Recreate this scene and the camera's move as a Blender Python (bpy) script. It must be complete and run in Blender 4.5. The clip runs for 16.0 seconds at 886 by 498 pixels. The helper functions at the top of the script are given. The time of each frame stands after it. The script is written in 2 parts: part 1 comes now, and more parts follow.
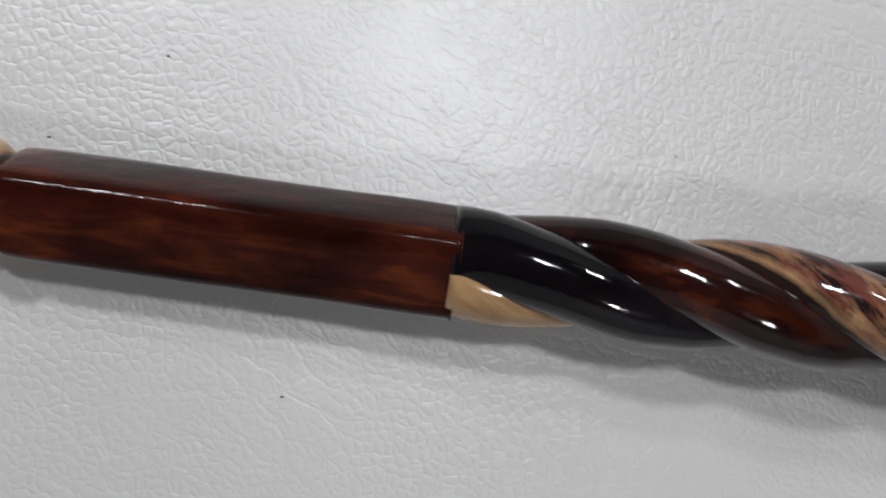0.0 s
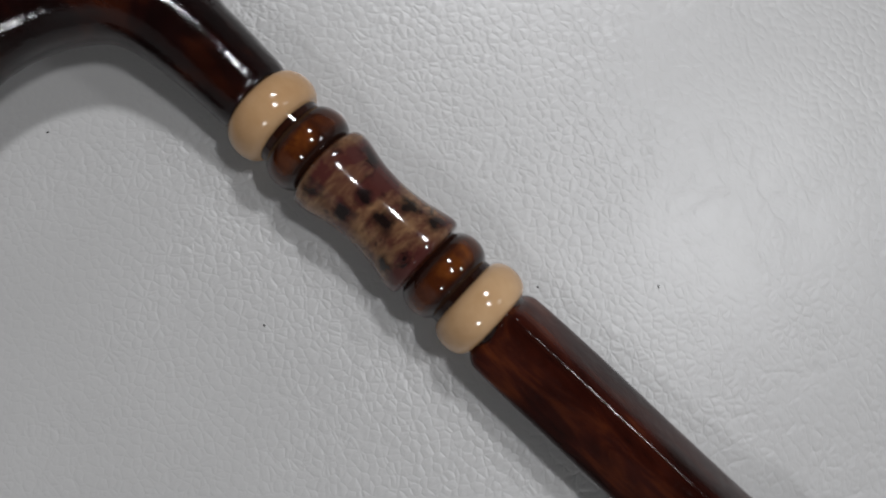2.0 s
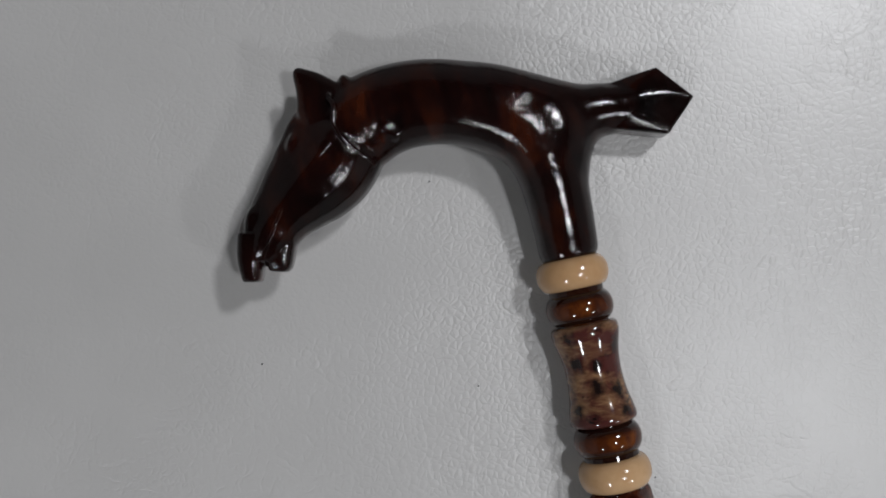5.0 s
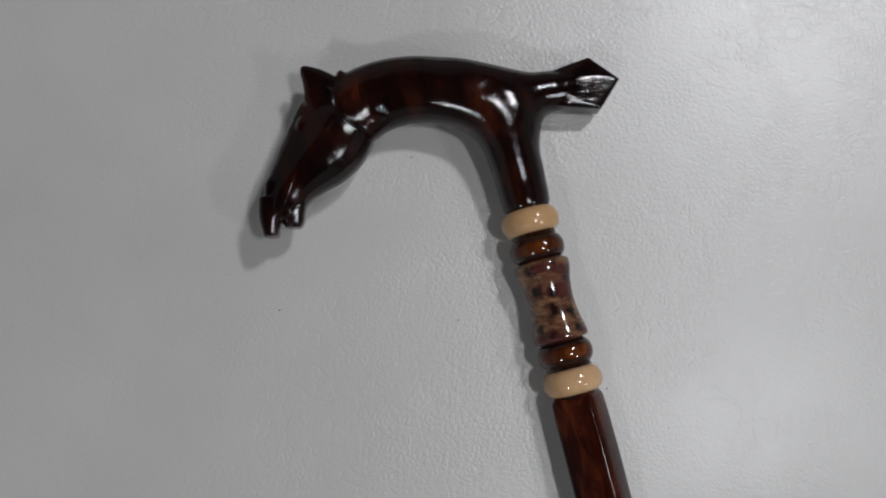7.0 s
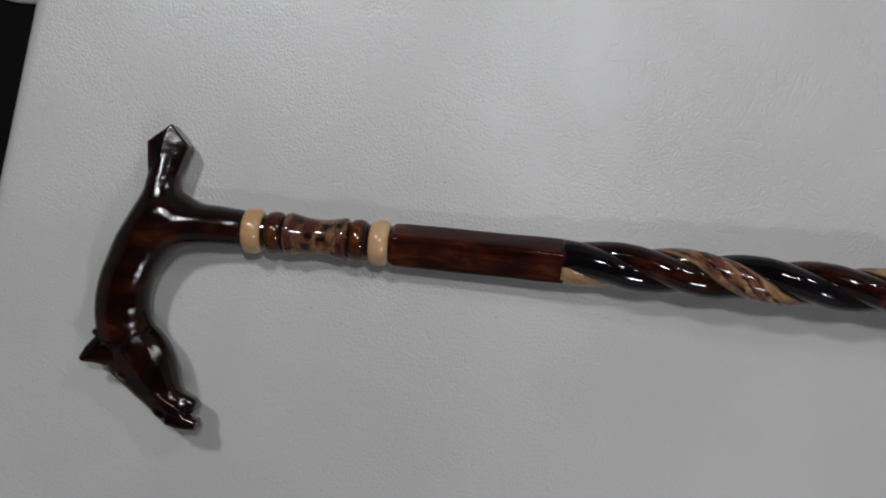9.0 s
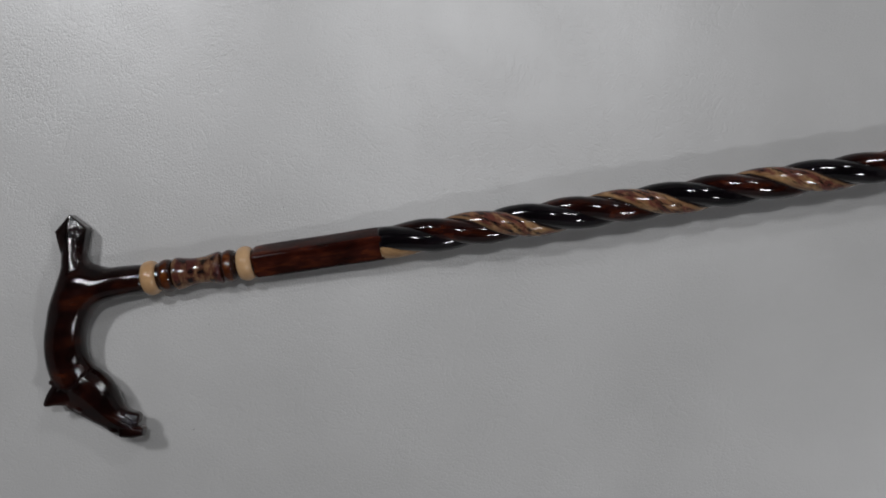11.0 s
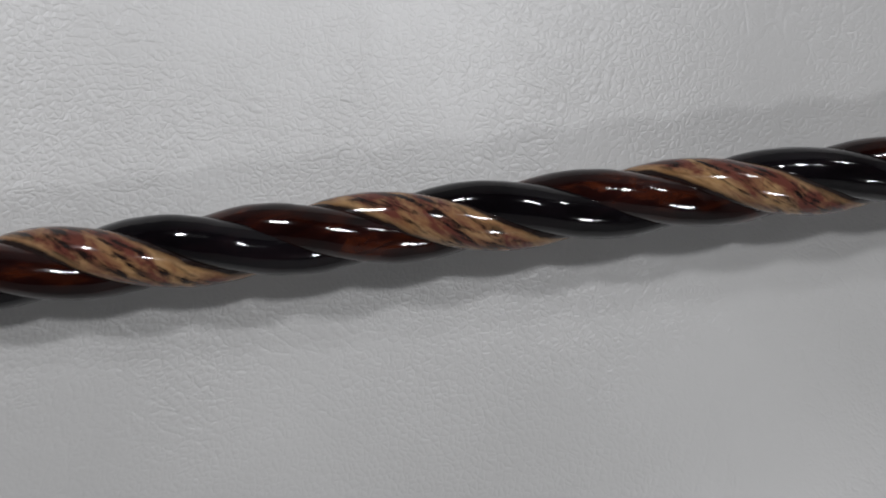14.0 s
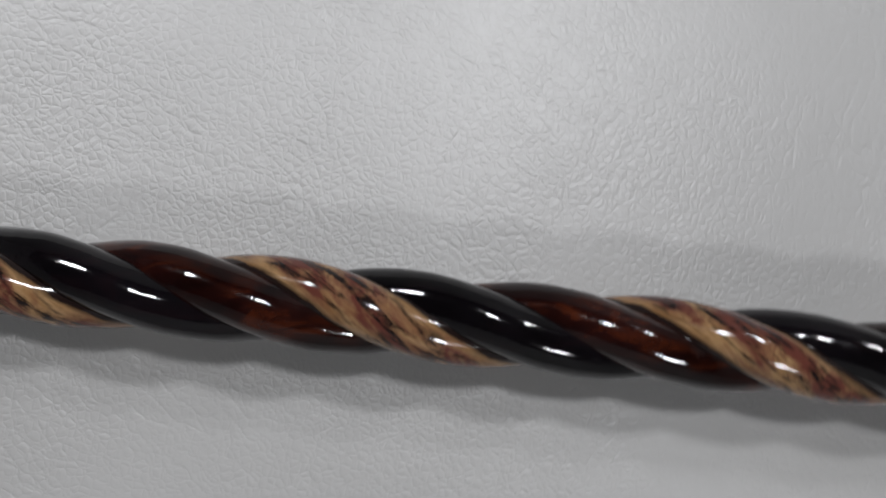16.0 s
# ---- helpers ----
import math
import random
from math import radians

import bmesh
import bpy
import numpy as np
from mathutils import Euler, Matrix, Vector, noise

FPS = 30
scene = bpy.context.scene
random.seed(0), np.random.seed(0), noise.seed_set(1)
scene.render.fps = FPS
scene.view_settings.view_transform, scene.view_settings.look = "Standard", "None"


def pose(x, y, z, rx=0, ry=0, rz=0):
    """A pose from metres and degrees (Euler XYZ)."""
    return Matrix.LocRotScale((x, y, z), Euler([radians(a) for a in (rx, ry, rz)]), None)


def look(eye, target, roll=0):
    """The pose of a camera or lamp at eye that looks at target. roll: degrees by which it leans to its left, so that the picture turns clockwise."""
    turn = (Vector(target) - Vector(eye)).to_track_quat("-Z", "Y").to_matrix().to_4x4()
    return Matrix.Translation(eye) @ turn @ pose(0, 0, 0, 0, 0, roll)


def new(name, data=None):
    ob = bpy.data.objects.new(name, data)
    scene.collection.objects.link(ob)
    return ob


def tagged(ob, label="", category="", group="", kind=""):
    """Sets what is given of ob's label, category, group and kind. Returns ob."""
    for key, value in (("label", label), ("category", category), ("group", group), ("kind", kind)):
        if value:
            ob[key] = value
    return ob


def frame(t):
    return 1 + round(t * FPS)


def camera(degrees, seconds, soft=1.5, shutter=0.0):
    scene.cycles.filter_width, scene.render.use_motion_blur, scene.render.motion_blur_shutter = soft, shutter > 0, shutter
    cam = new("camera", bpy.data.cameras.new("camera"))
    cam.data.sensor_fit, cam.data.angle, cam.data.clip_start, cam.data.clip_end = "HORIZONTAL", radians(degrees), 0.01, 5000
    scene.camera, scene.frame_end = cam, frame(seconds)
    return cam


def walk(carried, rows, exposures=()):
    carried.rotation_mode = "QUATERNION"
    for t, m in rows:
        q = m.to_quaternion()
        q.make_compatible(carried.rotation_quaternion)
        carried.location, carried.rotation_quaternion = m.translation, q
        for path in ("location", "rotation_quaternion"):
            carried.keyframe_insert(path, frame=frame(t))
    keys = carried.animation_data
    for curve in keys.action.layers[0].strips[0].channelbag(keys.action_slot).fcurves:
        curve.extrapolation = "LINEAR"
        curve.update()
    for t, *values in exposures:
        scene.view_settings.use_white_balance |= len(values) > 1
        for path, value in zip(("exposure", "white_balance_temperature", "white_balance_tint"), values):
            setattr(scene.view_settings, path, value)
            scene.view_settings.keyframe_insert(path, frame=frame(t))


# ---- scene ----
cam = camera(52, 16.0, soft=1.85, shutter=0.35)
PATH = [
    (0.0, pose(0.1638, -0.0079, 0.2074, 2.60, -2.39, 7.73)),
    (0.5, pose(0.1426, -0.0088, 0.2166, 4.43, -2.13, 12.90)),
    (1.0, pose(0.1224, -0.0118, 0.2351, 4.26, 0.75, 19.62)),
    (1.5, pose(0.0899, -0.0245, 0.2459, 4.80, 0.02, 29.70)),
    (2.0, pose(0.0664, -0.0165, 0.2406, 5.85, -1.50, 42.94)),
    (2.5, pose(0.0368, -0.0224, 0.2486, 3.07, -4.61, 51.34)),
    (3.0, pose(0.0240, -0.0235, 0.2567, 2.02, -1.69, 62.26)),
    (3.5, pose(0.0071, -0.0235, 0.2721, 1.03, 0.58, 69.08)),
    (4.0, pose(0.0015, -0.0239, 0.2930, 1.33, 2.44, 75.12)),
    (4.2, pose(-0.0114, -0.0245, 0.3014, 0.27, 1.87, 75.93)),
    (6.3, pose(0.0278, -0.0715, 0.3923, 6.00, -1.59, 79.87)),
    (6.5, pose(0.0344, -0.0683, 0.3987, 6.01, -1.46, 79.32)),
    (7.0, pose(0.0472, -0.0566, 0.4099, 6.84, -0.67, 75.71)),
    (7.5, pose(0.0851, -0.0361, 0.4113, 8.14, 0.11, 64.72)),
    (8.0, pose(0.1215, -0.0291, 0.4105, 6.19, 1.18, 37.79)),
    (8.2, pose(0.1307, -0.0202, 0.4233, 3.56, 3.08, 23.90)),
    (10.3, pose(0.1931, 0.0157, 0.6477, -1.65, 4.69, -2.46)),
    (10.5, pose(0.2154, 0.0104, 0.6586, -1.75, 4.70, -4.59)),
    (11.0, pose(0.2390, -0.0054, 0.6794, -0.79, 1.78, -8.67)),
    (11.5, pose(0.2541, 0.0023, 0.7148, -0.46, 1.55, -6.80)),
    (12.0, pose(0.2622, 0.0124, 0.7224, -1.29, 1.57, -3.18)),
    (12.5, pose(0.2642, -0.0024, 0.6740, -1.75, 2.12, -2.60)),
    (13.0, pose(0.2973, 0.0009, 0.5443, -1.59, 0.20, -3.04)),
    (13.5, pose(0.3211, -0.0105, 0.4061, -0.86, -3.12, -3.58)),
    (14.0, pose(0.3591, -0.0131, 0.3196, 0.97, -2.35, -6.47)),
    (14.5, pose(0.3616, -0.0118, 0.2817, 2.43, -2.61, -6.35)),
    (15.0, pose(0.3685, -0.0109, 0.2675, 2.58, -2.70, -4.83)),
    (15.5, pose(0.3722, -0.0117, 0.2611, 2.82, -3.21, -2.76)),
    (16.0, pose(0.3834, 0.0033, 0.2635, 3.44, -1.76, 5.98)),
]
EXPOSURES = [(0.0, 0.38), (0.5, 0.20), (1.0, 0.10), (1.5, 0.05), (2.0, -0.02), (2.5, -0.08), (3.0, -0.12), (4.2, -0.15), (6.5, -0.14), (7.5, -0.16), (8.2, -0.19), (10.5, -0.27), (11.0, -0.36), (12.0, -0.42), (12.5, -0.42), (13.0, -0.29), (14.0, -0.02), (15.0, 0.11), (15.5, 0.14), (16.0, 0.02)]
walk(cam, PATH, EXPOSURES)

# ---- world and lamps ----
world = bpy.data.worlds.new("world")
world.use_nodes = True
scene.world = world
world.node_tree.nodes["Background"].inputs[0].default_value = (0.9, 0.95, 1.0, 1)
world.node_tree.nodes["Background"].inputs[1].default_value = 0.05

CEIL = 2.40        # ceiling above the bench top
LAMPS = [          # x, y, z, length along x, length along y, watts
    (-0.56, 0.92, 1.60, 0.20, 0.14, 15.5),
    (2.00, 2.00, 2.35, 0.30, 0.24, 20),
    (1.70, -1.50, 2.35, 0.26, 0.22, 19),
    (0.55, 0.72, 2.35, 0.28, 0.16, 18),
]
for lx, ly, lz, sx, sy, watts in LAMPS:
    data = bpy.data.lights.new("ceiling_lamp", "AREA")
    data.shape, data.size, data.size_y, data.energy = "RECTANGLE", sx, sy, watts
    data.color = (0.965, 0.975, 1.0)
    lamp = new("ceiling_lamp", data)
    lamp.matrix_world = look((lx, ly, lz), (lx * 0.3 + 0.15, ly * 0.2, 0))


# ---- materials ----
AXIS = 0.0125      # height of the cane's axis

def material(name):
    m = bpy.data.materials.new(name)
    m.use_nodes = True
    t = m.node_tree
    return m, t, t.nodes["Principled BSDF"]


def node(t, kind, inputs=(), **props):
    n = t.nodes.new(kind)
    for k, v in props.items():
        setattr(n, k, v)
    for k, v in dict(inputs).items():
        if isinstance(v, bpy.types.NodeSocket):
            t.links.new(v, n.inputs[k])
        else:
            n.inputs[k].default_value = v
    return n


def ramp(t, fac, stops, mode="LINEAR"):
    n = t.nodes.new("ShaderNodeValToRGB")
    n.color_ramp.interpolation = mode
    e = n.color_ramp.elements
    while len(e) < len(stops):
        e.new(0.5)
    for el, (p, c) in zip(e, stops):
        el.position, el.color = p, (*c, 1)
    t.links.new(fac, n.inputs[0])
    return n.outputs[0]


def coords(t, scale=(1, 1, 1), what="Object"):
    tc = t.nodes.new("ShaderNodeTexCoord")
    return node(t, "ShaderNodeMapping", {"Vector": tc.outputs[what], "Scale": scale}).outputs[0]


def noise_tex(t, vec, scale, detail=4, rough=0.55, distort=0.0):
    return node(t, "ShaderNodeTexNoise", {"Vector": vec, "Scale": scale, "Detail": detail, "Roughness": rough, "Distortion": distort}).outputs[0]


def mix(t, fac, a, b, mode="MIX"):
    n = node(t, "ShaderNodeMix", data_type="RGBA", blend_type=mode)
    for sock, v in ((n.inputs[0], fac), (n.inputs[6], a), (n.inputs[7], b)):
        if isinstance(v, bpy.types.NodeSocket):
            t.links.new(v, sock)
        else:
            sock.default_value = v if isinstance(v, float) else (*v, 1)
    return n.outputs[2]


def bump(t, height, strength, distance, normal=None):
    n = node(t, "ShaderNodeBump", {"Height": height, "Strength": strength, "Distance": distance})
    if normal is not None:
        t.links.new(normal, n.inputs["Normal"])
    return n.outputs[0]


def lacquer(t, p, relief=0.0002, rough=0.12, fine=1400.0, gloss=0.5, sparkle=0.10):
    """A thick glossy varnish with slight orange peel."""
    v = coords(t)
    h = noise_tex(t, v, 230.0, 2)
    h2 = noise_tex(t, v, fine, 2)
    b = bump(t, h, 0.25, relief)
    b = bump(t, h2, sparkle, relief * 0.5, b)
    t.links.new(b, p.inputs["Normal"])
    p.inputs["Roughness"].default_value = rough
    p.inputs["IOR"].default_value = 1.5
    p.inputs["Specular IOR Level"].default_value = gloss


def wood(name, dark, mid, light, grain=(18, 160, 160), scale=1.0, rough=0.12, relief=0.0002, gloss=0.5, grain_bump=0.10):
    m, t, p = material(name)
    v = coords(t, grain)
    g = noise_tex(t, v, scale, 6, 0.6, 0.6)
    big = noise_tex(t, coords(t, (1, 1, 1)), 38.0, 3, 0.5)
    c = ramp(t, g, [(0.30, dark), (0.52, mid), (0.74, light)])
    c2 = ramp(t, big, [(0.35, (0.35, 0.30, 0.30)), (0.65, (1.25, 1.25, 1.2))])
    c = mix(t, 0.85, c, c2, "MULTIPLY")
    t.links.new(c, p.inputs["Base Color"])
    lacquer(t, p, relief, rough, gloss=gloss, sparkle=grain_bump)
    return m


HANDLE = wood("dark_lacquered_wood", (0.0026, 0.0013, 0.0014), (0.0095, 0.0025, 0.0022), (0.040, 0.0088, 0.0034), (40, 90, 90), rough=0.09, relief=0.0007, gloss=0.5, grain_bump=0.21)
SHAFT = wood("red_brown_lacquered_wood", (0.010, 0.0026, 0.002), (0.034, 0.0064, 0.0036), (0.105, 0.024, 0.0065), (42, 170, 170), rough=0.12, relief=0.0006, gloss=0.16, grain_bump=0.14)
BLACK = wood("black_lacquered_wood", (0.0026, 0.0020, 0.0028), (0.0041, 0.0032, 0.0045), (0.010, 0.0045, 0.006), (30, 120, 120), rough=0.07, relief=0.0003)
RED = wood("dark_red_lacquered_wood", (0.0045, 0.0018, 0.0022), (0.016, 0.0036, 0.003), (0.088, 0.019, 0.006), (46, 120, 120), rough=0.08, relief=0.0003)


def bead_wood():
    m, t, p = material("amber_lacquered_wood")
    g = noise_tex(t, coords(t, (60, 110, 110)), 1.0, 6, 0.6, 0.6)
    c = ramp(t, g, [(0.30, (0.022, 0.006, 0.003)), (0.52, (0.058, 0.014, 0.004)), (0.74, (0.165, 0.047, 0.008))])
    along = node(t, "ShaderNodeSeparateXYZ", {0: coords(t, (1, 1, 1), "Generated")}).outputs[0]
    off = node(t, "ShaderNodeMath", {0: along, 1: 0.5}, operation="SUBTRACT").outputs[0]
    off = node(t, "ShaderNodeMath", {0: off}, operation="ABSOLUTE").outputs[0]
    off = node(t, "ShaderNodeMath", {0: off, 1: node(t, "ShaderNodeMath", {0: g, 1: 0.2}, operation="MULTIPLY").outputs[0]}, operation="ADD").outputs[0]
    c = mix(t, ramp(t, off, [(0.24, (0, 0, 0)), (0.44, (0.92, 0.92, 0.92))]), c, (0.008, 0.003, 0.0025))
    t.links.new(c, p.inputs["Base Color"])
    lacquer(t, p, 0.00008, 0.07)
    return m


BEAD = bead_wood()


def ivory():
    m, t, p = material("cream_lacquered_ring")
    v = coords(t, (60, 60, 60))
    g = noise_tex(t, v, 1.0, 5, 0.6)
    c = ramp(t, g, [(0.3, (0.40, 0.235, 0.115)), (0.7, (0.53, 0.345, 0.19))])
    t.links.new(c, p.inputs["Base Color"])
    p.inputs["Subsurface Weight"].default_value = 0.0
    lacquer(t, p, 0.00012, 0.12)
    return m


def mottled(name, ground, pale, red, black, vec_scale, blot, spot, rough=0.1, what="Object", band=0.0, burns=(), clean=0.0):
    """Pale wood with scorched blots and reddish clouds under varnish."""
    m, t, p = material(name)
    v = coords(t, vec_scale, what)
    g = noise_tex(t, v, 1.0, 5, 0.6, 0.8)
    base = c = ramp(t, g, [(0.32, ground), (0.66, pale)])
    r = noise_tex(t, coords(t, blot, what), 1.0, 4, 0.62, 0.5)
    c = mix(t, ramp(t, r, [(0.38, (0, 0, 0)), (0.58, (1, 1, 1))]), c, red)
    k = node(t, "ShaderNodeTexNoise", {"Vector": coords(t, spot, what), "Scale": 1.0, "Detail": 5.0, "Roughness": 0.65, "Distortion": 0.4}, noise_dimensions="3D").outputs[0]
    c = mix(t, ramp(t, k, [(0.48 + 0.08 * bool(burns), (0, 0, 0)), (0.60 + 0.10 * bool(burns), (1, 1, 1))]), c, black)
    if band:       # stains keep to the crown of the strand
        sep = node(t, "ShaderNodeSeparateXYZ", {0: coords(t, (1, 1, 1), what)}).outputs[1]
        off = node(t, "ShaderNodeMath", {0: sep}, operation="ABSOLUTE").outputs[0]
        off = node(t, "ShaderNodeMath", {0: off, 1: node(t, "ShaderNodeMath", {0: r, 1: band * 0.9}, operation="MULTIPLY").outputs[0]}, operation="SUBTRACT").outputs[0]
        c = mix(t, ramp(t, off, [(band * 0.35, (0, 0, 0)), (band * 0.9, (1, 1, 1))]), c, base)
        edge = node(t, "ShaderNodeMath", {0: node(t, "ShaderNodeMath", {0: sep}, operation="ABSOLUTE").outputs[0], 1: node(t, "ShaderNodeMath", {0: g, 1: 0.35}, operation="MULTIPLY").outputs[0]}, operation="ADD").outputs[0]
        c = mix(t, ramp(t, node(t, "ShaderNodeMath", {0: edge, 1: 0.5}, operation="MULTIPLY").outputs[0], [(0.57, (0, 0, 0)), (0.64, (1, 1, 1))]), c, black)
    if clean:      # the strand starts plain and the stains set in further along
        along = node(t, "ShaderNodeSeparateXYZ", {0: coords(t)}).outputs[0]
        c = mix(t, ramp(t, along, [(clean, (0, 0, 0)), (clean + 0.025, (1, 1, 1))]), base, c)
    if burns:      # round scorch marks with ragged edges
        v = coords(t)
        ragged = node(t, "ShaderNodeVectorMath", {0: v, 1: mix(t, 0.006, (0, 0, 0), node(t, "ShaderNodeTexNoise", {"Vector": v, "Scale": 260.0, "Detail": 3.0}).outputs["Color"])}, operation="ADD").outputs[0]
        near = None
        for bx, by in burns:
            bz = AXIS + math.sqrt(0.0105 ** 2 - by * by / 1e6)
            d = node(t, "ShaderNodeVectorMath", {0: ragged, 1: (bx / 1000 + 0.003, by / 1000 + 0.003, bz + 0.003)}, operation="DISTANCE").outputs["Value"]
            near = d if near is None else node(t, "ShaderNodeMath", {0: near, 1: d}, operation="MINIMUM").outputs[0]
        near = node(t, "ShaderNodeMath", {0: near, 1: 100.0}, operation="MULTIPLY").outputs[0]
        c = mix(t, ramp(t, near, [(0.14, (0.95, 0.95, 0.95)), (0.36, (0, 0, 0))]), c, black)
    t.links.new(c, p.inputs["Base Color"])
    lacquer(t, p, 0.00015, rough)
    return m


IVORY = ivory()
BURNS = [(21.6, -6.6), (26.4, 8.2), (31.4, -6.4), (32.9, 0.4), (40.5, -1.4), (47.6, -8.2), (42.0, 6.0), (49.9, 6.8)]
BURL = mottled("scorched_mottled_wood", (0.105, 0.050, 0.026), (0.25, 0.14, 0.07), (0.062, 0.018, 0.015), (0.006, 0.004, 0.004), (420, 90, 90), (150, 70, 70), (230, 120, 120), burns=BURNS)
TAN = mottled("pale_mottled_wood", (0.245, 0.13, 0.055), (0.37, 0.23, 0.115), (0.115, 0.036, 0.026), (0.014, 0.008, 0.007), (0.8, 2.6, 1), (0.55, 0.9, 1), (0.9, 3.4, 1), what="UV", band=0.85, clean=0.192)


def vinyl():
    m, t, p = material("pale_grey_leathercloth")
    v = coords(t)

    def warped(amount, scale):
        n = node(t, "ShaderNodeTexNoise", {"Vector": v, "Scale": scale, "Detail": 2.0}).outputs["Color"]
        return node(t, "ShaderNodeVectorMath", {0: v, 1: mix(t, amount, (0, 0, 0), n)}, operation="ADD").outputs[0]

    def cells(vec, scale, stops):
        d = node(t, "ShaderNodeTexVoronoi", {"Vector": vec, "Scale": scale, "Randomness": 1.0}, feature="DISTANCE_TO_EDGE").outputs[0]
        return ramp(t, d, [(q, (h, h, h)) for q, h in stops], "EASE")

    def mask(scale, lo, hi, least=0.0):
        return ramp(t, noise_tex(t, v, scale, 3, 0.6), [(lo, (least,) * 3), (hi, (1, 1, 1))])

    # rounded pebbles, strong in some patches and almost pressed flat in others
    near = warped(0.0022, 160.0)
    pebble = cells(near, 400.0, [(0.0, 0.0), (0.18, 0.55), (0.5, 1.0)])
    b = bump(t, mix(t, mask(15.0, 0.41, 0.60, 0.42), (0.75, 0.75, 0.75), pebble), 0.32, 0.00042)
    # smaller pebbles between them
    small = cells(near, 760.0, [(0.0, 0.0), (0.2, 0.6), (0.5, 1.0)])
    b = bump(t, mix(t, mask(22.0, 0.40, 0.60, 0.25), (0.75, 0.75, 0.75), small), 0.07, 0.00025, b)
    # short branching creases, each family running its own way
    far = warped(0.010, 85.0)
    for turn, scale, stretch, strength, where in ((24, 140.0, 0.28, 0.30, 24.0), (-58, 170.0, 0.34, 0.26, 20.0)):
        spun = node(t, "ShaderNodeMapping", {"Vector": far, "Rotation": (0, 0, radians(turn))}).outputs[0]
        drawn = node(t, "ShaderNodeMapping", {"Vector": spun, "Scale": (1.0, stretch, 1.0)}).outputs[0]
        crease = cells(drawn, scale, [(0.0, 0.0), (0.035, 0.5), (0.11, 1.0)])
        b = bump(t, mix(t, mask(where, 0.47, 0.64), (1, 1, 1), crease), strength, 0.00034, b)
    # soft unevenness of the foam and a very fine tooth
    b = bump(t, noise_tex(t, v, 300.0, 2, 0.5), 0.16, 0.0005, b)
    b = bump(t, noise_tex(t, v, 1300.0, 2, 0.6), 0.05, 0.0001, b)
    t.links.new(b, p.inputs["Normal"])
    c = ramp(t, noise_tex(t, v, 9.0, 4), [(0.3, (0.405, 0.40, 0.395)), (0.7, (0.455, 0.45, 0.445))])
    specks = node(t, "ShaderNodeTexVoronoi", {"Vector": v, "Scale": 26.0, "Randomness": 1.0}).outputs[0]
    c = mix(t, ramp(t, specks, [(0.005, (1, 1, 1)), (0.009, (0, 0, 0))]), c, (0.10, 0.08, 0.07))
    t.links.new(c, p.inputs["Base Color"])
    p.inputs["Roughness"].default_value = 0.40
    p.inputs["Specular IOR Level"].default_value = 0.85
    p.inputs["Coat Weight"].default_value = 0.42
    p.inputs["Coat Roughness"].default_value = 0.35
    return m


VINYL = vinyl()


def plain(name, a, b, rough=0.6, scale=6.0):
    m, t, p = material(name)
    c = ramp(t, noise_tex(t, coords(t), scale, 5), [(0.3, a), (0.7, b)])
    t.links.new(c, p.inputs["Base Color"])
    t.links.new(bump(t, noise_tex(t, coords(t), scale * 20, 3), 0.2, 0.002), p.inputs["Normal"])
    p.inputs["Roughness"].default_value = rough
    p.inputs["Specular IOR Level"].default_value = 0.1
    return m


WALL = plain("grey_wall_paint", (0.46, 0.46, 0.46), (0.52, 0.52, 0.515), 0.8)
CEILING = plain("dark_ceiling_paint", (0.10, 0.10, 0.10), (0.13, 0.13, 0.13), 0.9)
FLOOR = plain("black_floor_covering", (0.0018, 0.0018, 0.0022), (0.0035, 0.0035, 0.004), 0.7, 12)
NAVY = plain("dark_blue_plastic", (0.010, 0.010, 0.018), (0.017, 0.017, 0.028), 0.5, 20)
GREY = plain("grey_plastic", (0.03, 0.03, 0.035), (0.05, 0.05, 0.055), 0.4, 20)
CABLE = plain("pale_cable_sheath", (0.26, 0.26, 0.27), (0.36, 0.36, 0.37), 0.5, 30)


# ---- mesh helpers ----
def mesh_object(name, verts, faces, mat, parent=None, label="", smooth=True):
    me = bpy.data.meshes.new(name)
    me.from_pydata(verts, [], faces)
    me.materials.append(mat)
    if smooth:
        me.polygons.foreach_set("use_smooth", [True] * len(me.polygons))
    me.update()
    ob = new(name, me)
    if parent is not None:
        ob.parent = parent
    if label:
        ob["label"] = label
    return ob


def part(name, bm, mat, parent=None, label="", smooth=True):
    bmesh.ops.recalc_face_normals(bm, faces=bm.faces)
    me = bpy.data.meshes.new(name)
    bm.to_mesh(me)
    bm.free()
    me.materials.append(mat)
    if smooth:
        me.polygons.foreach_set("use_smooth", [True] * len(me.polygons))
    ob = new(name, me)
    if parent is not None:
        ob.parent = parent
    if label:
        ob["label"] = label
    return ob


def box_mesh(bm, x0, x1, y0, y1, z0, z1, bevel=0.0):
    r = bmesh.ops.create_cube(bm, size=1)
    for v in r["verts"]:
        v.co = ((x0 + x1) / 2 + v.co.x * (x1 - x0), (y0 + y1) / 2 + v.co.y * (y1 - y0), (z0 + z1) / 2 + v.co.z * (z1 - z0))
    if bevel:
        es = [e for e in bm.edges if e.verts[0] in r["verts"]]
        bmesh.ops.bevel(bm, geom=es, offset=bevel, segments=3, affect="EDGES")


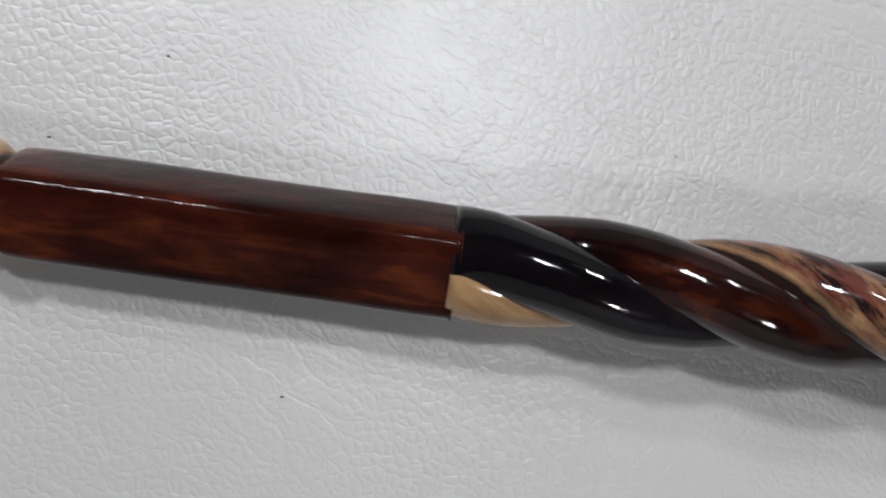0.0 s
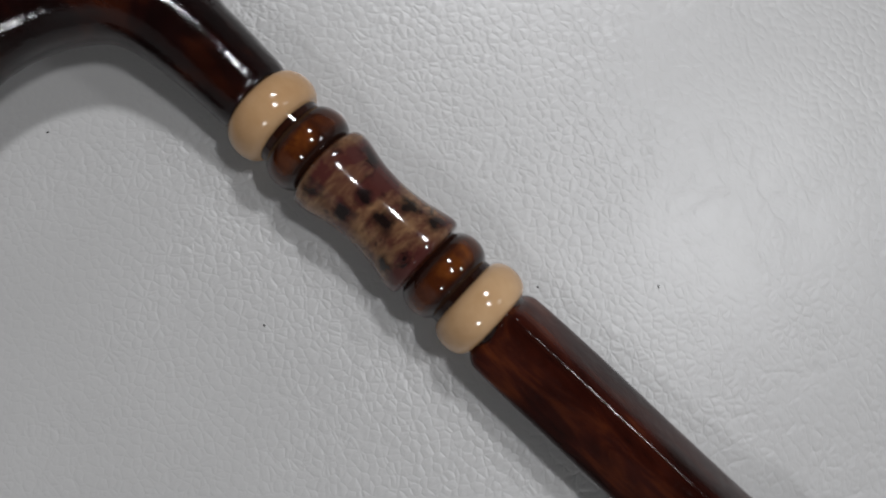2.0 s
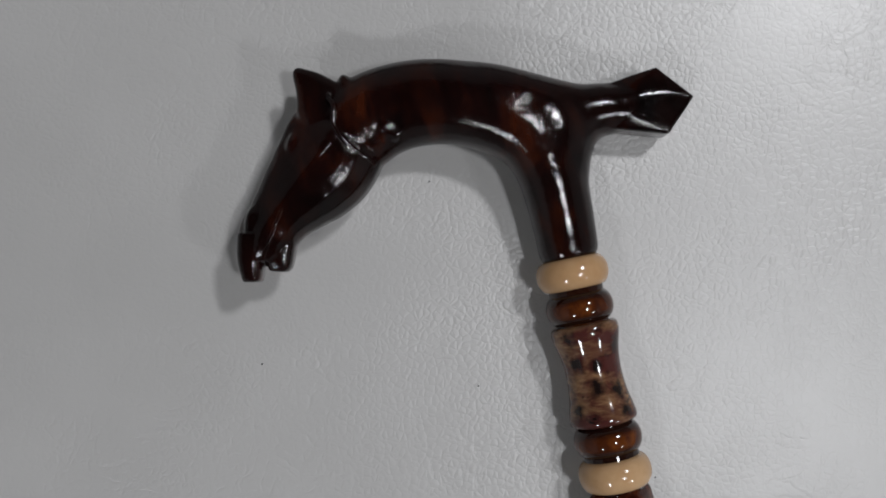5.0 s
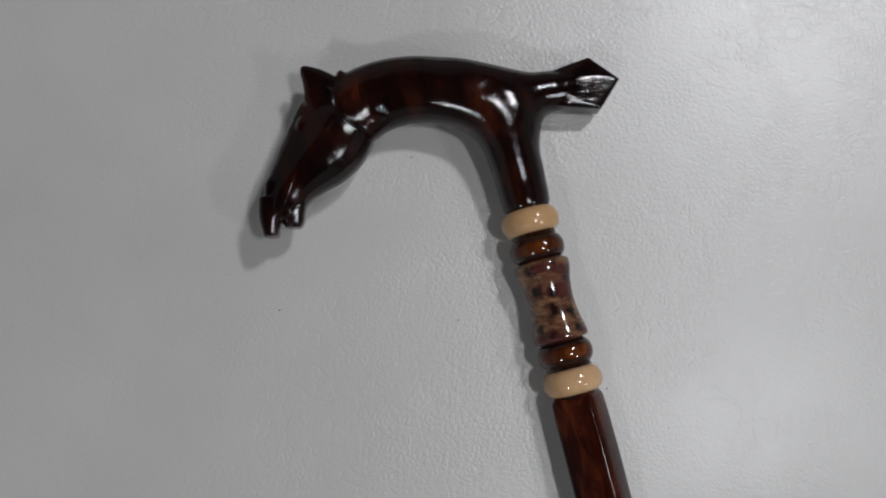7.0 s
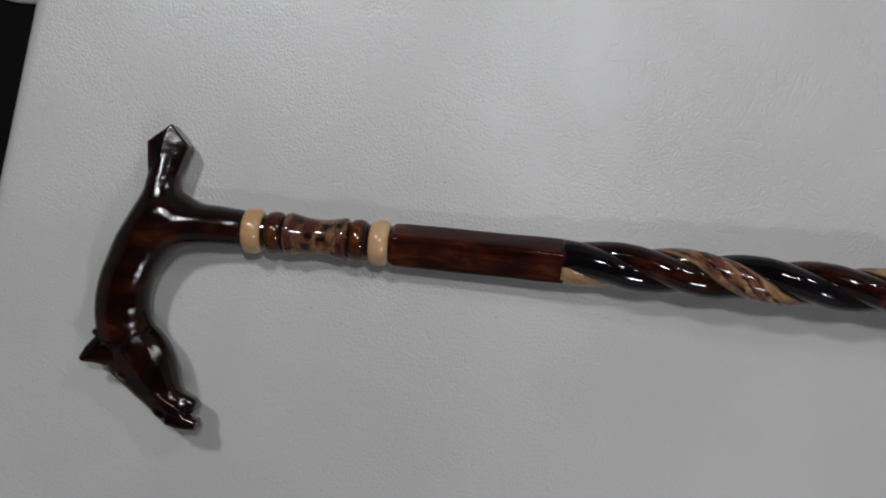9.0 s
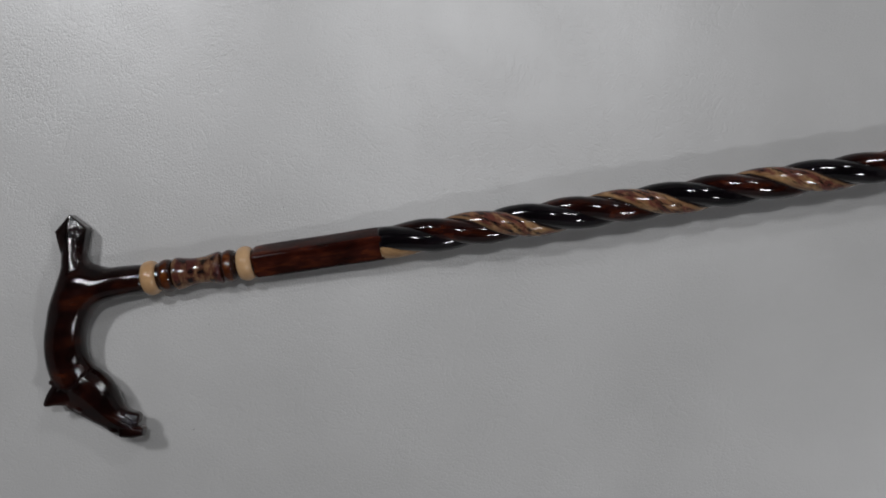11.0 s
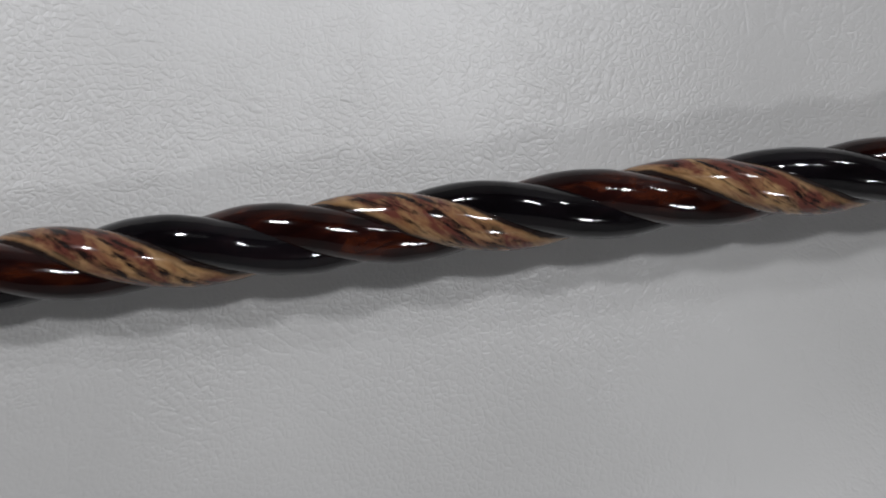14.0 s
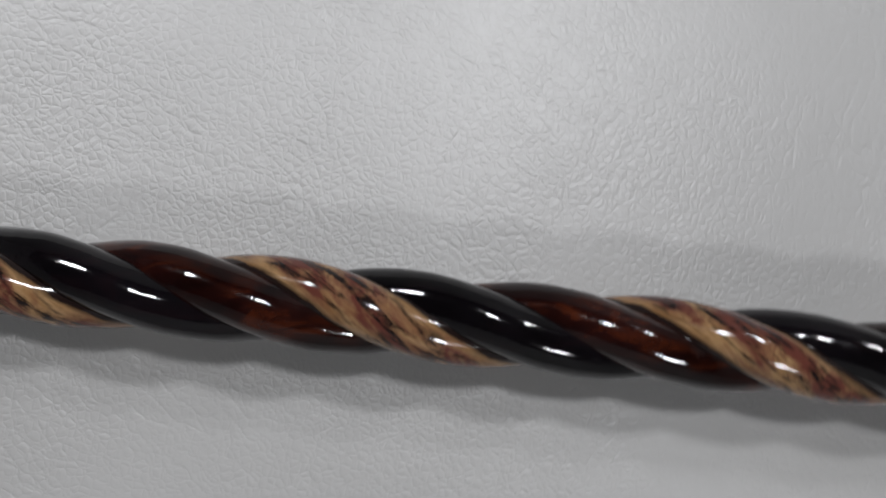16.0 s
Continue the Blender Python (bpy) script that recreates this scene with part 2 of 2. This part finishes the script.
def tube(stations, seg=40, square=2.0):
    """Verts and faces of a closed tube. stations: (centre, side, up, half width, half height)."""
    verts, faces = [], []
    for c, s, u, w, h in stations:
        for i in range(seg):
            a = 2 * math.pi * i / seg
            ca, sa = math.cos(a), math.sin(a)
            k = (abs(ca) ** square + abs(sa) ** square) ** (-1 / square)
            verts.append(Vector(c) + Vector(s) * (w * ca * k) + Vector(u) * (h * sa * k))
    n = len(stations)
    for j in range(n - 1):
        for i in range(seg):
            i2 = (i + 1) % seg
            faces.append((j * seg + i, j * seg + i2, (j + 1) * seg + i2, (j + 1) * seg + i))
    faces.append(tuple(reversed(range(seg))))
    faces.append(tuple((n - 1) * seg + i for i in range(seg)))
    return verts, faces


def smooth_curve(pts, steps):
    """Catmull-Rom through rows of numbers."""
    p = np.array([pts[0], *pts, pts[-1]], float)
    out = []
    for i in range(1, len(p) - 2):
        for k in range(steps):
            t = k / steps
            a, b, c, d = p[i - 1], p[i], p[i + 1], p[i + 2]
            out.append(0.5 * (2 * b + (c - a) * t + (2 * a - 5 * b + 4 * c - d) * t * t + (3 * b - a - 3 * c + d) * t ** 3))
    out.append(p[-2])
    return out


def lathe(name, profile, mat, parent, label="", steps=6, seg=56, facets=0, roll=0.0, shift=0.0):
    """A turned piece about the cane's axis; profile in mm along and radius."""
    x0, x1 = profile[0][0], profile[-1][0]
    st = [((x / 1000, shift * (x - x0) / (x1 - x0), AXIS), (0, 1, 0), (0, 0, 1), max(r, 0.05) / 1000, max(r, 0.05) / 1000) for x, r in smooth_curve(profile, steps)]
    v, f = tube(st, seg)
    if facets:     # planed sides, each slightly rounded
        for i, co in enumerate(v):
            c = Vector(st[i // seg][0])
            d = co - c
            th = math.atan2(d.z, d.y) - radians(90 + roll)
            step = 2 * math.pi / facets
            phi = (th + step / 2) % step - step / 2
            rho = 0.855 * (abs(math.cos(phi)) ** 6.0 + abs(math.sin(phi)) ** 6.0) ** (-1 / 6.0)
            v[i] = c + d * (1 + (rho - 1) * 0.92) + d.normalized() * noise.noise(co * 55) * 0.00025
    ob = mesh_object(name, v, f, mat, parent, label)
    bm = bmesh.new()
    bm.from_mesh(ob.data)
    bmesh.ops.recalc_face_normals(bm, faces=bm.faces)
    bm.to_mesh(ob.data)
    bm.free()
    return ob


# ---- room ----
FLOOR_Z = -0.45


def room():
    bm = bmesh.new()
    box_mesh(bm, -2.6, 3.0, -2.4, 2.6, FLOOR_Z - 0.1, FLOOR_Z)
    tagged(part("floor", bm, FLOOR, smooth=False), "dark floor beside the bench", "floor", kind="structure")
    bm = bmesh.new()
    box_mesh(bm, -2.6, 3.0, -2.4, 2.6, CEIL, CEIL + 0.1)
    tagged(part("ceiling", bm, CEILING, smooth=False), "plain dark grey ceiling over the room", "ceiling", kind="structure")
    for nm, b in (("wall_west", (-2.7, -2.6, -2.5, 2.7)), ("wall_east", (3.0, 3.1, -2.5, 2.7)), ("wall_south", (-2.6, 3.0, -2.5, -2.4)), ("wall_north", (-2.6, 3.0, 2.6, 2.7))):
        bm = bmesh.new()
        box_mesh(bm, *b, FLOOR_Z - 0.1, CEIL + 0.1)
        tagged(part(nm, bm, WALL, smooth=False), "plain grey painted room wall", "wall", kind="structure")


room()


def pad_height(x, y):
    """The padded top sinks along the cane and swells a little."""
    s = min(max((x - 0.09) / 0.27, 0.0), 1.0)
    z = -0.014 * s * s * (3 - 2 * s)
    n = noise.noise(Vector((x * 5, y * 5, 0.3))) * 0.0015
    return z + n * min(1.0, abs(y) / 0.05)


def bench():
    x1, y0, y1 = 1.35, -0.50, 0.52
    edge = lambda y: -0.1655 + 0.12 * y
    nx, ny = 150, 110
    rad, drop = 0.011, 0.13
    prof = []      # inset from the edge, drop below the top
    for i in range(9):
        a = math.pi / 2 * i / 8
        prof.append((rad * (1 - math.sin(a)), -rad * (1 - math.cos(a))))
    prof += [(0.0, -drop * 0.5), (0.002, -drop)]
    verts, faces = [], []

    def ring(inset, z, keep):
        ids = []
        pts = []
        a = (edge(y0) + inset, y0 + inset)
        b = (x1 - inset, y0 + inset)
        c = (x1 - inset, y1 - inset)
        d = (edge(y1) + inset, y1 - inset)
        for p, q, n in ((a, b, nx), (b, c, ny), (c, d, nx), (d, a, ny)):
            for i in range(n):
                t = i / n
                pts.append((p[0] + (q[0] - p[0]) * t, p[1] + (q[1] - p[1]) * t))
        for x, y in pts:
            ids.append(len(verts))
            verts.append((x, y, z + (pad_height(x, y) if keep else 0)))
        return ids

    grid = []
    for j in range(ny + 1):
        y = y0 + rad + (y1 - y0 - 2 * rad) * j / ny
        xe = edge(y0) + (edge(y1) - edge(y0)) * j / ny + rad
        row = []
        for i in range(nx + 1):
            x = xe + (x1 - rad - xe) * i / nx
            row.append(len(verts))
            verts.append((x, y, pad_height(x, y)))
        grid.append(row)
    for j in range(ny):
        for i in range(nx):
            faces.append((grid[j][i], grid[j][i + 1], grid[j + 1][i + 1], grid[j + 1][i]))
    border = [grid[0][i] for i in range(nx)] + [grid[j][nx] for j in range(ny)] + [grid[ny][nx - i] for i in range(nx)] + [grid[ny - j][0] for j in range(ny)]
    prev = border
    for inset, z in prof[1:]:
        cur = ring(inset, z, True)
        n = len(cur)
        for i in range(n):
            k = (i + 1) % n
            faces.append((prev[i], cur[i], cur[k], prev[k]))
        prev = cur
    thing = tagged(new("bench"), "low padded bench covered in pale grey leathercloth", "bench")
    thing.location = (0.5, 0, FLOOR_Z)
    pad = mesh_object("seat_pad", verts, faces, VINYL, None, "pale grey grained leathercloth pad, slightly sunken")
    bm = bmesh.new()
    box_mesh(bm, -0.10, x1 - 0.06, y0 + 0.05, y1 - 0.05, FLOOR_Z, -drop * 0.6, 0.01)
    base = part("base", bm, FLOOR, None, "black bench base", smooth=False)
    for o in (pad, base):
        o.parent = thing
        o.matrix_parent_inverse = Matrix.Translation(thing.location).inverted()


bench()

# ---- cane ----
cane = tagged(new("walking_cane"), "glossy lacquered walking cane with horse-head handle on a padded bench", "walking cane")


def ring_profile(c, half, r, drop=3.6):
    """A rounded ring: centre, half length and radius in mm."""
    rows = [(c - half + 0.5, 0), (c - half + 0.5, r - drop - 1.0)]
    for u in (-1.0, -0.96, -0.85, -0.65, -0.35, 0.0, 0.35, 0.65, 0.85, 0.96, 1.0):
        rows.append((c + half * u, r - drop * (1 - math.sqrt(1 - u * u))))
    return rows + [(c + half - 0.5, r - drop - 1.0), (c + half - 0.5, 0)]


for cx in (0.0, 71.7):
    lathe("ring", ring_profile(cx, 5.5, 13.0), IVORY, cane, "cream lacquered ring")
for cx in (12.4, 59.6):
    lathe("bead", ring_profile(cx, 5.7, 12.1, 4.2), BEAD, cane, "dark amber turned bead")
lathe("collar", [(18.1, 0), (18.1, 9.0), (18.4, 11.0), (19.6, 12.0), (22.5, 12.0), (29, 10.5), (36, 9.9), (43, 10.4), (49, 11.6), (52.2, 12.0), (53.6, 11.2), (53.9, 9.0), (53.9, 0)], BURL, cane, "waisted collar of scorched mottled wood")
lathe("core", [(-9, 0), (-9, 9.3), (20, 9.3), (52, 9.3), (79, 9.3), (79, 0)], BEAD, cane, "dark turned core between the beads", steps=2)
lathe("upper_shaft", [(76.8, 0), (76.8, 8.6), (77.4, 9.6), (79.0, 10.9), (82, 11.5), (95, 11.7), (110, 11.75), (130, 11.8), (150, 11.85), (165, 11.9), (173.2, 11.9), (173.8, 11.6), (173.8, 0)], SHAFT, cane, "plain red-brown shaft section with flattened sides", seg=120, facets=4, roll=28, shift=-0.0003)

PITCH = 106.5


def strand(phase, mat, label):
    """One of three strands wound about the axis; phase: mm along where it faces +y."""
    st = []
    x, seg = 172.5, 36
    while x <= 835:
        big = (13.1 - 0.0024 * (x - 180)) / 1000
        th = 2 * math.pi * (x - phase) / PITCH + radians(26) * math.exp(-(x - 172.5) / 16)
        k = 0.36 - 0.26 * math.exp(-(x - 172.5) / 7)
        big -= 0.0011 * math.exp(-(x - 172.5) / 7)
        d, r = k * big, (1 - k) * big
        cth, sth = math.cos(th), math.sin(th)
        st.append(((x / 1000, d * cth, AXIS + d * sth), (0, cth, sth), (0, -sth, cth), r, r * 1.02))
        x += 1.6
    v, f = tube(st, seg)
    # hand-carved unevenness
    for i, co in enumerate(v):
        c = Vector(st[i // seg][0])
        out = (co - c).normalized()
        v[i] = co + out * (noise.noise(co * 130 + Vector((phase, 0, 0))) * 0.00022 + noise.noise(co * 420) * 0.00005)
    ob = mesh_object("strand", v, f, mat, cane, label)
    # u along the strand, v round it, both in centimetres
    uv = ob.data.uv_layers.new(name="UVMap")
    k = 0
    for face in f:
        if len(face) == 4:
            ids = [(q // seg, q % seg) for q in face]
            wrap = max(c for _, c in ids) - min(c for _, c in ids) > seg / 2
            vals = []
            for j, c in ids:
                c2 = c + seg if (wrap and c < seg / 2) else c
                c2 = c2 - seg if c2 > seg / 2 and not wrap else c2
                if wrap:
                    c2 -= seg
                vals.append((j * 0.195, c2 * 2 * math.pi / seg * 0.8))
        else:
            vals = [(0, 0)] * len(face)
        for val in vals:
            uv.data[k].uv = val
            k += 1
    ob.data.flip_normals() if ob.data.polygons[0].normal.dot(Vector(v[f[0][0]]) - Vector(st[0][0])) < 0 else None


strand(238.5, TAN, "pale tan strand mottled with red and black")
strand(238.5 + PITCH / 3, BLACK, "glossy black strand")
strand(238.5 + 2 * PITCH / 3, RED, "dark red-brown strand")


def sweep(bm, rows, square=2.0, steps=5, seg=28):
    """A bent tube in the plane of the bench; rows: x, y, half width, z, half height, all in mm."""
    pts = smooth_curve(rows, steps)
    st = []
    for i, p in enumerate(pts):
        a, b = pts[max(i - 1, 0)], pts[min(i + 1, len(pts) - 1)]
        d = Vector((b[0] - a[0], b[1] - a[1], 0)).normalized()
        st.append((Vector((p[0], p[1], p[3])), Vector((-d.y, d.x, 0)), Vector((0, 0, 1)), p[2], p[4]))
    v, f = tube([tuple(s) for s in st], seg, square)
    ids = [bm.verts.new(c) for c in v]
    for face in f:
        bm.faces.new([ids[i] for i in face])


def head_loft(bm, rows, section, steps=6):
    """The head: planed sides meeting in a ridge. rows as for sweep; section: across and height, both -1 to 1, for the upper half."""
    pts = smooth_curve(rows, steps)
    loop = [*section, *[(q, -h) for q, h in reversed(section[1:-1])]]
    rings = []
    for i, p in enumerate(pts):
        a, b = pts[max(i - 1, 0)], pts[min(i + 1, len(pts) - 1)]
        d = Vector((b[0] - a[0], b[1] - a[1], 0)).normalized()
        side = Vector((-d.y, d.x, 0))
        rings.append([bm.verts.new(Vector((p[0], p[1], p[3])) + side * (p[2] * q) + Vector((0, 0, p[4] * h))) for q, h in loop])
    n = len(loop)
    for r0, r1 in zip(rings, rings[1:]):
        for i in range(n):
            bm.faces.new((r0[i], r0[(i + 1) % n], r1[(i + 1) % n], r1[i]))
    bm.faces.new(list(reversed(rings[0])))
    bm.faces.new(rings[-1])


def fused(bm, voxel, passes):
    """One closed, softened skin over all that a bmesh holds; returns a new bmesh."""
    me = bpy.data.meshes.new("rough_form")
    bm.to_mesh(me)
    bm.free()
    ob = new("rough_form", me)
    r = ob.modifiers.new("blend", "REMESH")
    r.mode, r.voxel_size = "VOXEL", voxel
    q = ob.modifiers.new("polish", "SMOOTH")
    q.factor, q.iterations = 0.5, passes
    skin = bpy.data.meshes.new_from_object(ob.evaluated_get(bpy.context.evaluated_depsgraph_get()))
    out = bmesh.new()
    out.from_mesh(skin)
    bpy.data.objects.remove(ob)
    bpy.data.meshes.remove(me)
    bpy.data.meshes.remove(skin)
    return out


def hull(bm, pts):
    ids = [bm.verts.new(p) for p in pts]
    bmesh.ops.convex_hull(bm, input=ids)


def raise_head(bm):
    """Turns the handle a little about the cane's axis, so that the head lies higher than the tail."""
    for v in bm.verts:
        lift = -v.co.y * math.sin(radians(3.4))
        v.co.z += lift
        v.co.x -= (v.co.x - 0.05) * lift * 2.4
        v.co.y -= (v.co.y + 0.03) * lift * 2.4


def handle():
    z = AXIS * 1000
    bm = bmesh.new()
    # neck rising from the ring and bending over into the arched crest
    sweep(bm, [(-4.5, 0.4, 10.2, z, 10.2), (-7, 0.4, 10.9, z, 10.8), (-16, 0.7, 11.3, z, 11.2), (-28, 0.6, 11.9, z + 0.8, 12.4), (-40, -0.4, 12.6, z + 1.5, 13.2), (-50, -4, 13.2, z + 1.9, 13.6), (-58.5, -11.5, 14.0, z + 1.9, 13.6),
               (-65, -20.5, 14.8, z + 1.6, 13.4), (-69.5, -31, 15.4, z + 1.2, 13.0), (-71.6, -43, 15.8, z + 0.8, 12.6), (-71, -55, 16.4, z, 12.0), (-67, -66, 17.0, z, 11.6), (-62, -74, 15.0, z, 10)], steps=7, seg=36)
    # tail branch
    sweep(bm, [(-54.3, 46, 6.0, z, 5.2), (-54.6, 36, 8.6, z, 7.6), (-54.8, 27, 9.4, z, 9.3), (-55.8, 16, 10.0, z + 0.3, 10.8), (-58.5, 6, 11.2, z + 0.9, 12.4), (-62, -4, 12.4, z + 1.5, 13.0), (-66.5, -16, 13.6, z + 1.5, 13.0), (-70, -28, 14.4, z, 12)])
    sweep(bm, [(-27, 3.0, 8.0, z, 10.8), (-34, 4.4, 9.2, z, 11.4), (-42, 6.0, 10.2, z, 11.8), (-51.2, 10.8, 10.5, z, 11.5), (-55.5, 19.2, 10.0, z, 10.6), (-55, 27, 8.5, z, 9.6)])
    sweep(bm, [(-38, 1, 9, z + 1, 12.4), (-46, 3, 13, z + 1.5, 13.2), (-54, 2, 16, z + 1.6, 13.4), (-60, -3, 13, z + 1.4, 12.8), (-66, -8, 5, z, 7.0)])
    bmesh.ops.recalc_face_normals(bm, faces=bm.faces)
    bmesh.ops.scale(bm, vec=(0.001, 0.001, 0.001), verts=bm.verts)
    bm = fused(bm, 0.0008, 60)
    bmesh.ops.scale(bm, vec=(1000, 1000, 1000), verts=bm.verts)
    # head from the cheek to the muzzle: a forehead plane and a cheek plane meet in a long ridge
    head_loft(bm, [(-70, -67, 15, z, 9.5), (-65, -72, 18.5, z, 12.2), (-58, -77.5, 18.8, z, 13.0), (-52.5, -84, 17.4, z, 12.6), (-47.5, -91, 14.6, z, 11.4), (-42, -98, 11.6, z, 9.8),
                   (-36.5, -103.5, 10.8, z, 9.0), (-31.5, -106.5, 9.6, z, 7.8), (-28.5, -108, 8.0, z, 6.4)],
              [(-1.0, 0.0), (-0.97, 0.22), (-0.80, 0.42), (-0.12, 0.98), (-0.04, 1.0), (0.3, 0.97), (0.56, 0.91), (0.82, 0.64), (0.96, 0.3), (1.0, 0.0)])
    # upper lip, chin, nostril swelling, brow
    sweep(bm, [(-38, -108.5, 5.5, z, 7.6), (-30, -110.8, 5.0, z, 6.8), (-22.4, -112.0, 3.6, z, 5.6), (-21.2, -112.2, 3.0, z, 5.0)], 3.2)
    sweep(bm, [(-38, -96, 5.0, z, 7.0), (-31, -99.5, 5.0, z, 6.2), (-25.2, -101.5, 4.6, z, 5.4), (-22.8, -102.2, 3.2, z, 4.4)], 3.2)
    for s in (1, -1):
        sweep(bm, [(-47.5, -105.5, 1.2, z + 3.4 * s, 1.2), (-44, -106.6, 2.8, z + 3.8 * s, 2.8), (-40, -108.2, 2.6, z + 4.0 * s, 2.6), (-36.5, -110.5, 0.8, z + 4.2 * s, 1.0)])
        sweep(bm, [(-71, -84, 1.5, z + 4.0 * s, 1.5), (-65.5, -87, 3.0, z + 6.0 * s, 1.8), (-60, -90, 1.2, z + 5.6 * s, 1.2)])
        # muscles under the arched neck and behind the jaw
        sweep(bm, [(-70, -58.5, 3.0, z + 7.0 * s, 3.6), (-64.5, -54, 5.2, z + 7.0 * s, 4.4), (-60, -50, 3.0, z + 6.0 * s, 3.6)])
        # ear
        sweep(bm, [(-72, -74.5, 9.0, z + 4.4 * s, 4.6), (-79, -75.4, 9.2, z + 4.6 * s, 4.2), (-84.5, -77.6, 6.4, z + 4.8 * s, 3.4), (-89.2, -80.4, 3.2, z + 5.0 * s, 2.4), (-91.6, -81.8, 1.4, z + 5.0 * s, 1.3)])
    # poll knot behind the ears
    sweep(bm, [(-80, -66, 3, z, 8), (-85.0, -65.5, 2.6, z, 6.5), (-86.6, -65, 1.2, z, 4)])
    # tail block with a pointed, facetted end
    tip = [(-65.4, 44.2), (-52.2, 55.0), (-40.9, 43.4), (-45.2, 31.0), (-64.2, 33.0), (-62.6, 22.0), (-47.6, 22.0)]
    pts = [(x, y, z + (5.6 if x > -53 else 4.6) * q) for x, y in tip for q in (1, -1)]
    pts += [(x, y, z + h * q) for x, y, h in ((-56.0, 22.0, 8.2), (-56.6, 34.0, 7.4), (-55.6, 46.0, 6.6)) for q in (1, -1)]
    hull(bm, pts)
    bmesh.ops.scale(bm, vec=(0.001, 0.001, 0.001), verts=bm.verts)
    raise_head(bm)
    ob = part("handle", bm, HANDLE, cane, "dark brown carved horse-head handle with pointed tail")
    r = ob.modifiers.new("blend", "REMESH")
    r.mode, r.voxel_size, r.use_smooth_shade = "VOXEL", 0.0005, True
    s = ob.modifiers.new("polish", "SMOOTH")
    s.factor, s.iterations = 0.5, 14

    # bridle straps laid on the carved head
    lines = [([(-79, -72.5, 8.2), (-75, -70.5, 10.4), (-68, -71.6, 11.2), (-61, -68.5, 11.6), (-55, -63.2, 9.4), (-51.8, -60.6, 5.6)], 1.0),
             ([(-62, -74, 12.0), (-57, -80, 12.0), (-50, -89.5, 10.6), (-42, -96.5, 9.2), (-33, -102.6, 7.7), (-27.5, -106.6, 5.9)], 0.9)]
    for line, r in lines:
        for s in (1, -1):
            b2 = bmesh.new()
            sweep(b2, [(x, y, r, z + h * s, r) for x, y, h in line], steps=6, seg=12)
            bmesh.ops.scale(b2, vec=(0.001, 0.001, 0.001), verts=b2.verts)
            raise_head(b2)
            part("bridle_strap", b2, HANDLE, ob, "thin raised bridle strap")


handle()


# ---- floor beside the bench ----
def floor_box():
    thing = tagged(new("storage_box"), "dark blue plastic box standing on the floor", "box")
    thing.location = (-0.62, 0.42, FLOOR_Z)
    inv = Matrix.Translation(thing.location).inverted()
    bm = bmesh.new()
    box_mesh(bm, -0.85, -0.372, 0.246, 0.62, FLOOR_Z, FLOOR_Z + 0.05, 0.008)
    a = part("body", bm, NAVY, thing)
    bm = bmesh.new()
    box_mesh(bm, -0.83, -0.47, 0.275, 0.60, FLOOR_Z + 0.05, FLOOR_Z + 0.062, 0.005)
    b = part("lid", bm, GREY, thing, "grey lid")
    for o in (a, b):
        o.matrix_parent_inverse = inv


floor_box()


def cable():
    pts = smooth_curve([(-0.66, 0.36), (-0.52, 0.262), (-0.455, 0.235), (-0.43, 0.222), (-0.38, 0.222), (-0.30, 0.225), (-0.2, 0.20)], 8)
    st = []
    for i, p in enumerate(pts):
        a, b = pts[max(i - 1, 0)], pts[min(i + 1, len(pts) - 1)]
        d = Vector((b[0] - a[0], b[1] - a[1], 0)).normalized()
        st.append(((p[0], p[1], FLOOR_Z + 0.003), (-d.y, d.x, 0), (0, 0, 1), 0.0030, 0.0030))
    v, f = tube(st, 10)
    thing = tagged(mesh_object("cable", v, f, CABLE), "thin pale cable with a plug lying on the dark floor", "cable")
    bm = bmesh.new()
    box_mesh(bm, -0.474, -0.440, 0.224, 0.240, FLOOR_Z, FLOOR_Z + 0.012, 0.004)
    part("plug", bm, CABLE, thing, "pale moulded plug")


cable()


# ---- specks of dirt on the pad ----
def dirt():
    spots = [(139.5, -35.6), (79.6, 15.6), (103.1, 37.7), (-44.3, -43.3), (9.4, -118.1), (33.7, -41.0)]
    verts, faces = [], []
    for x, y in spots:
        x, y = x / 1000, y / 1000
        bm = bmesh.new()
        bmesh.ops.create_icosphere(bm, subdivisions=1, radius=0.0003)
        base = len(verts)
        for v in bm.verts:
            k = 1 + 0.5 * noise.noise(v.co * 4000 + Vector((x * 900, y * 900, 0)))
            verts.append((x + v.co.x * k * 1.3, y + v.co.y * k, pad_height(x, y) + 0.0002 + v.co.z * 0.6))
        for f in bm.faces:
            faces.append(tuple(base + v.index for v in f.verts))
        bm.free()
    tagged(mesh_object("dirt_specks", verts, faces, FLOOR), "tiny dark specks of dirt on the grey pad", "dirt", kind="stuff")


dirt()
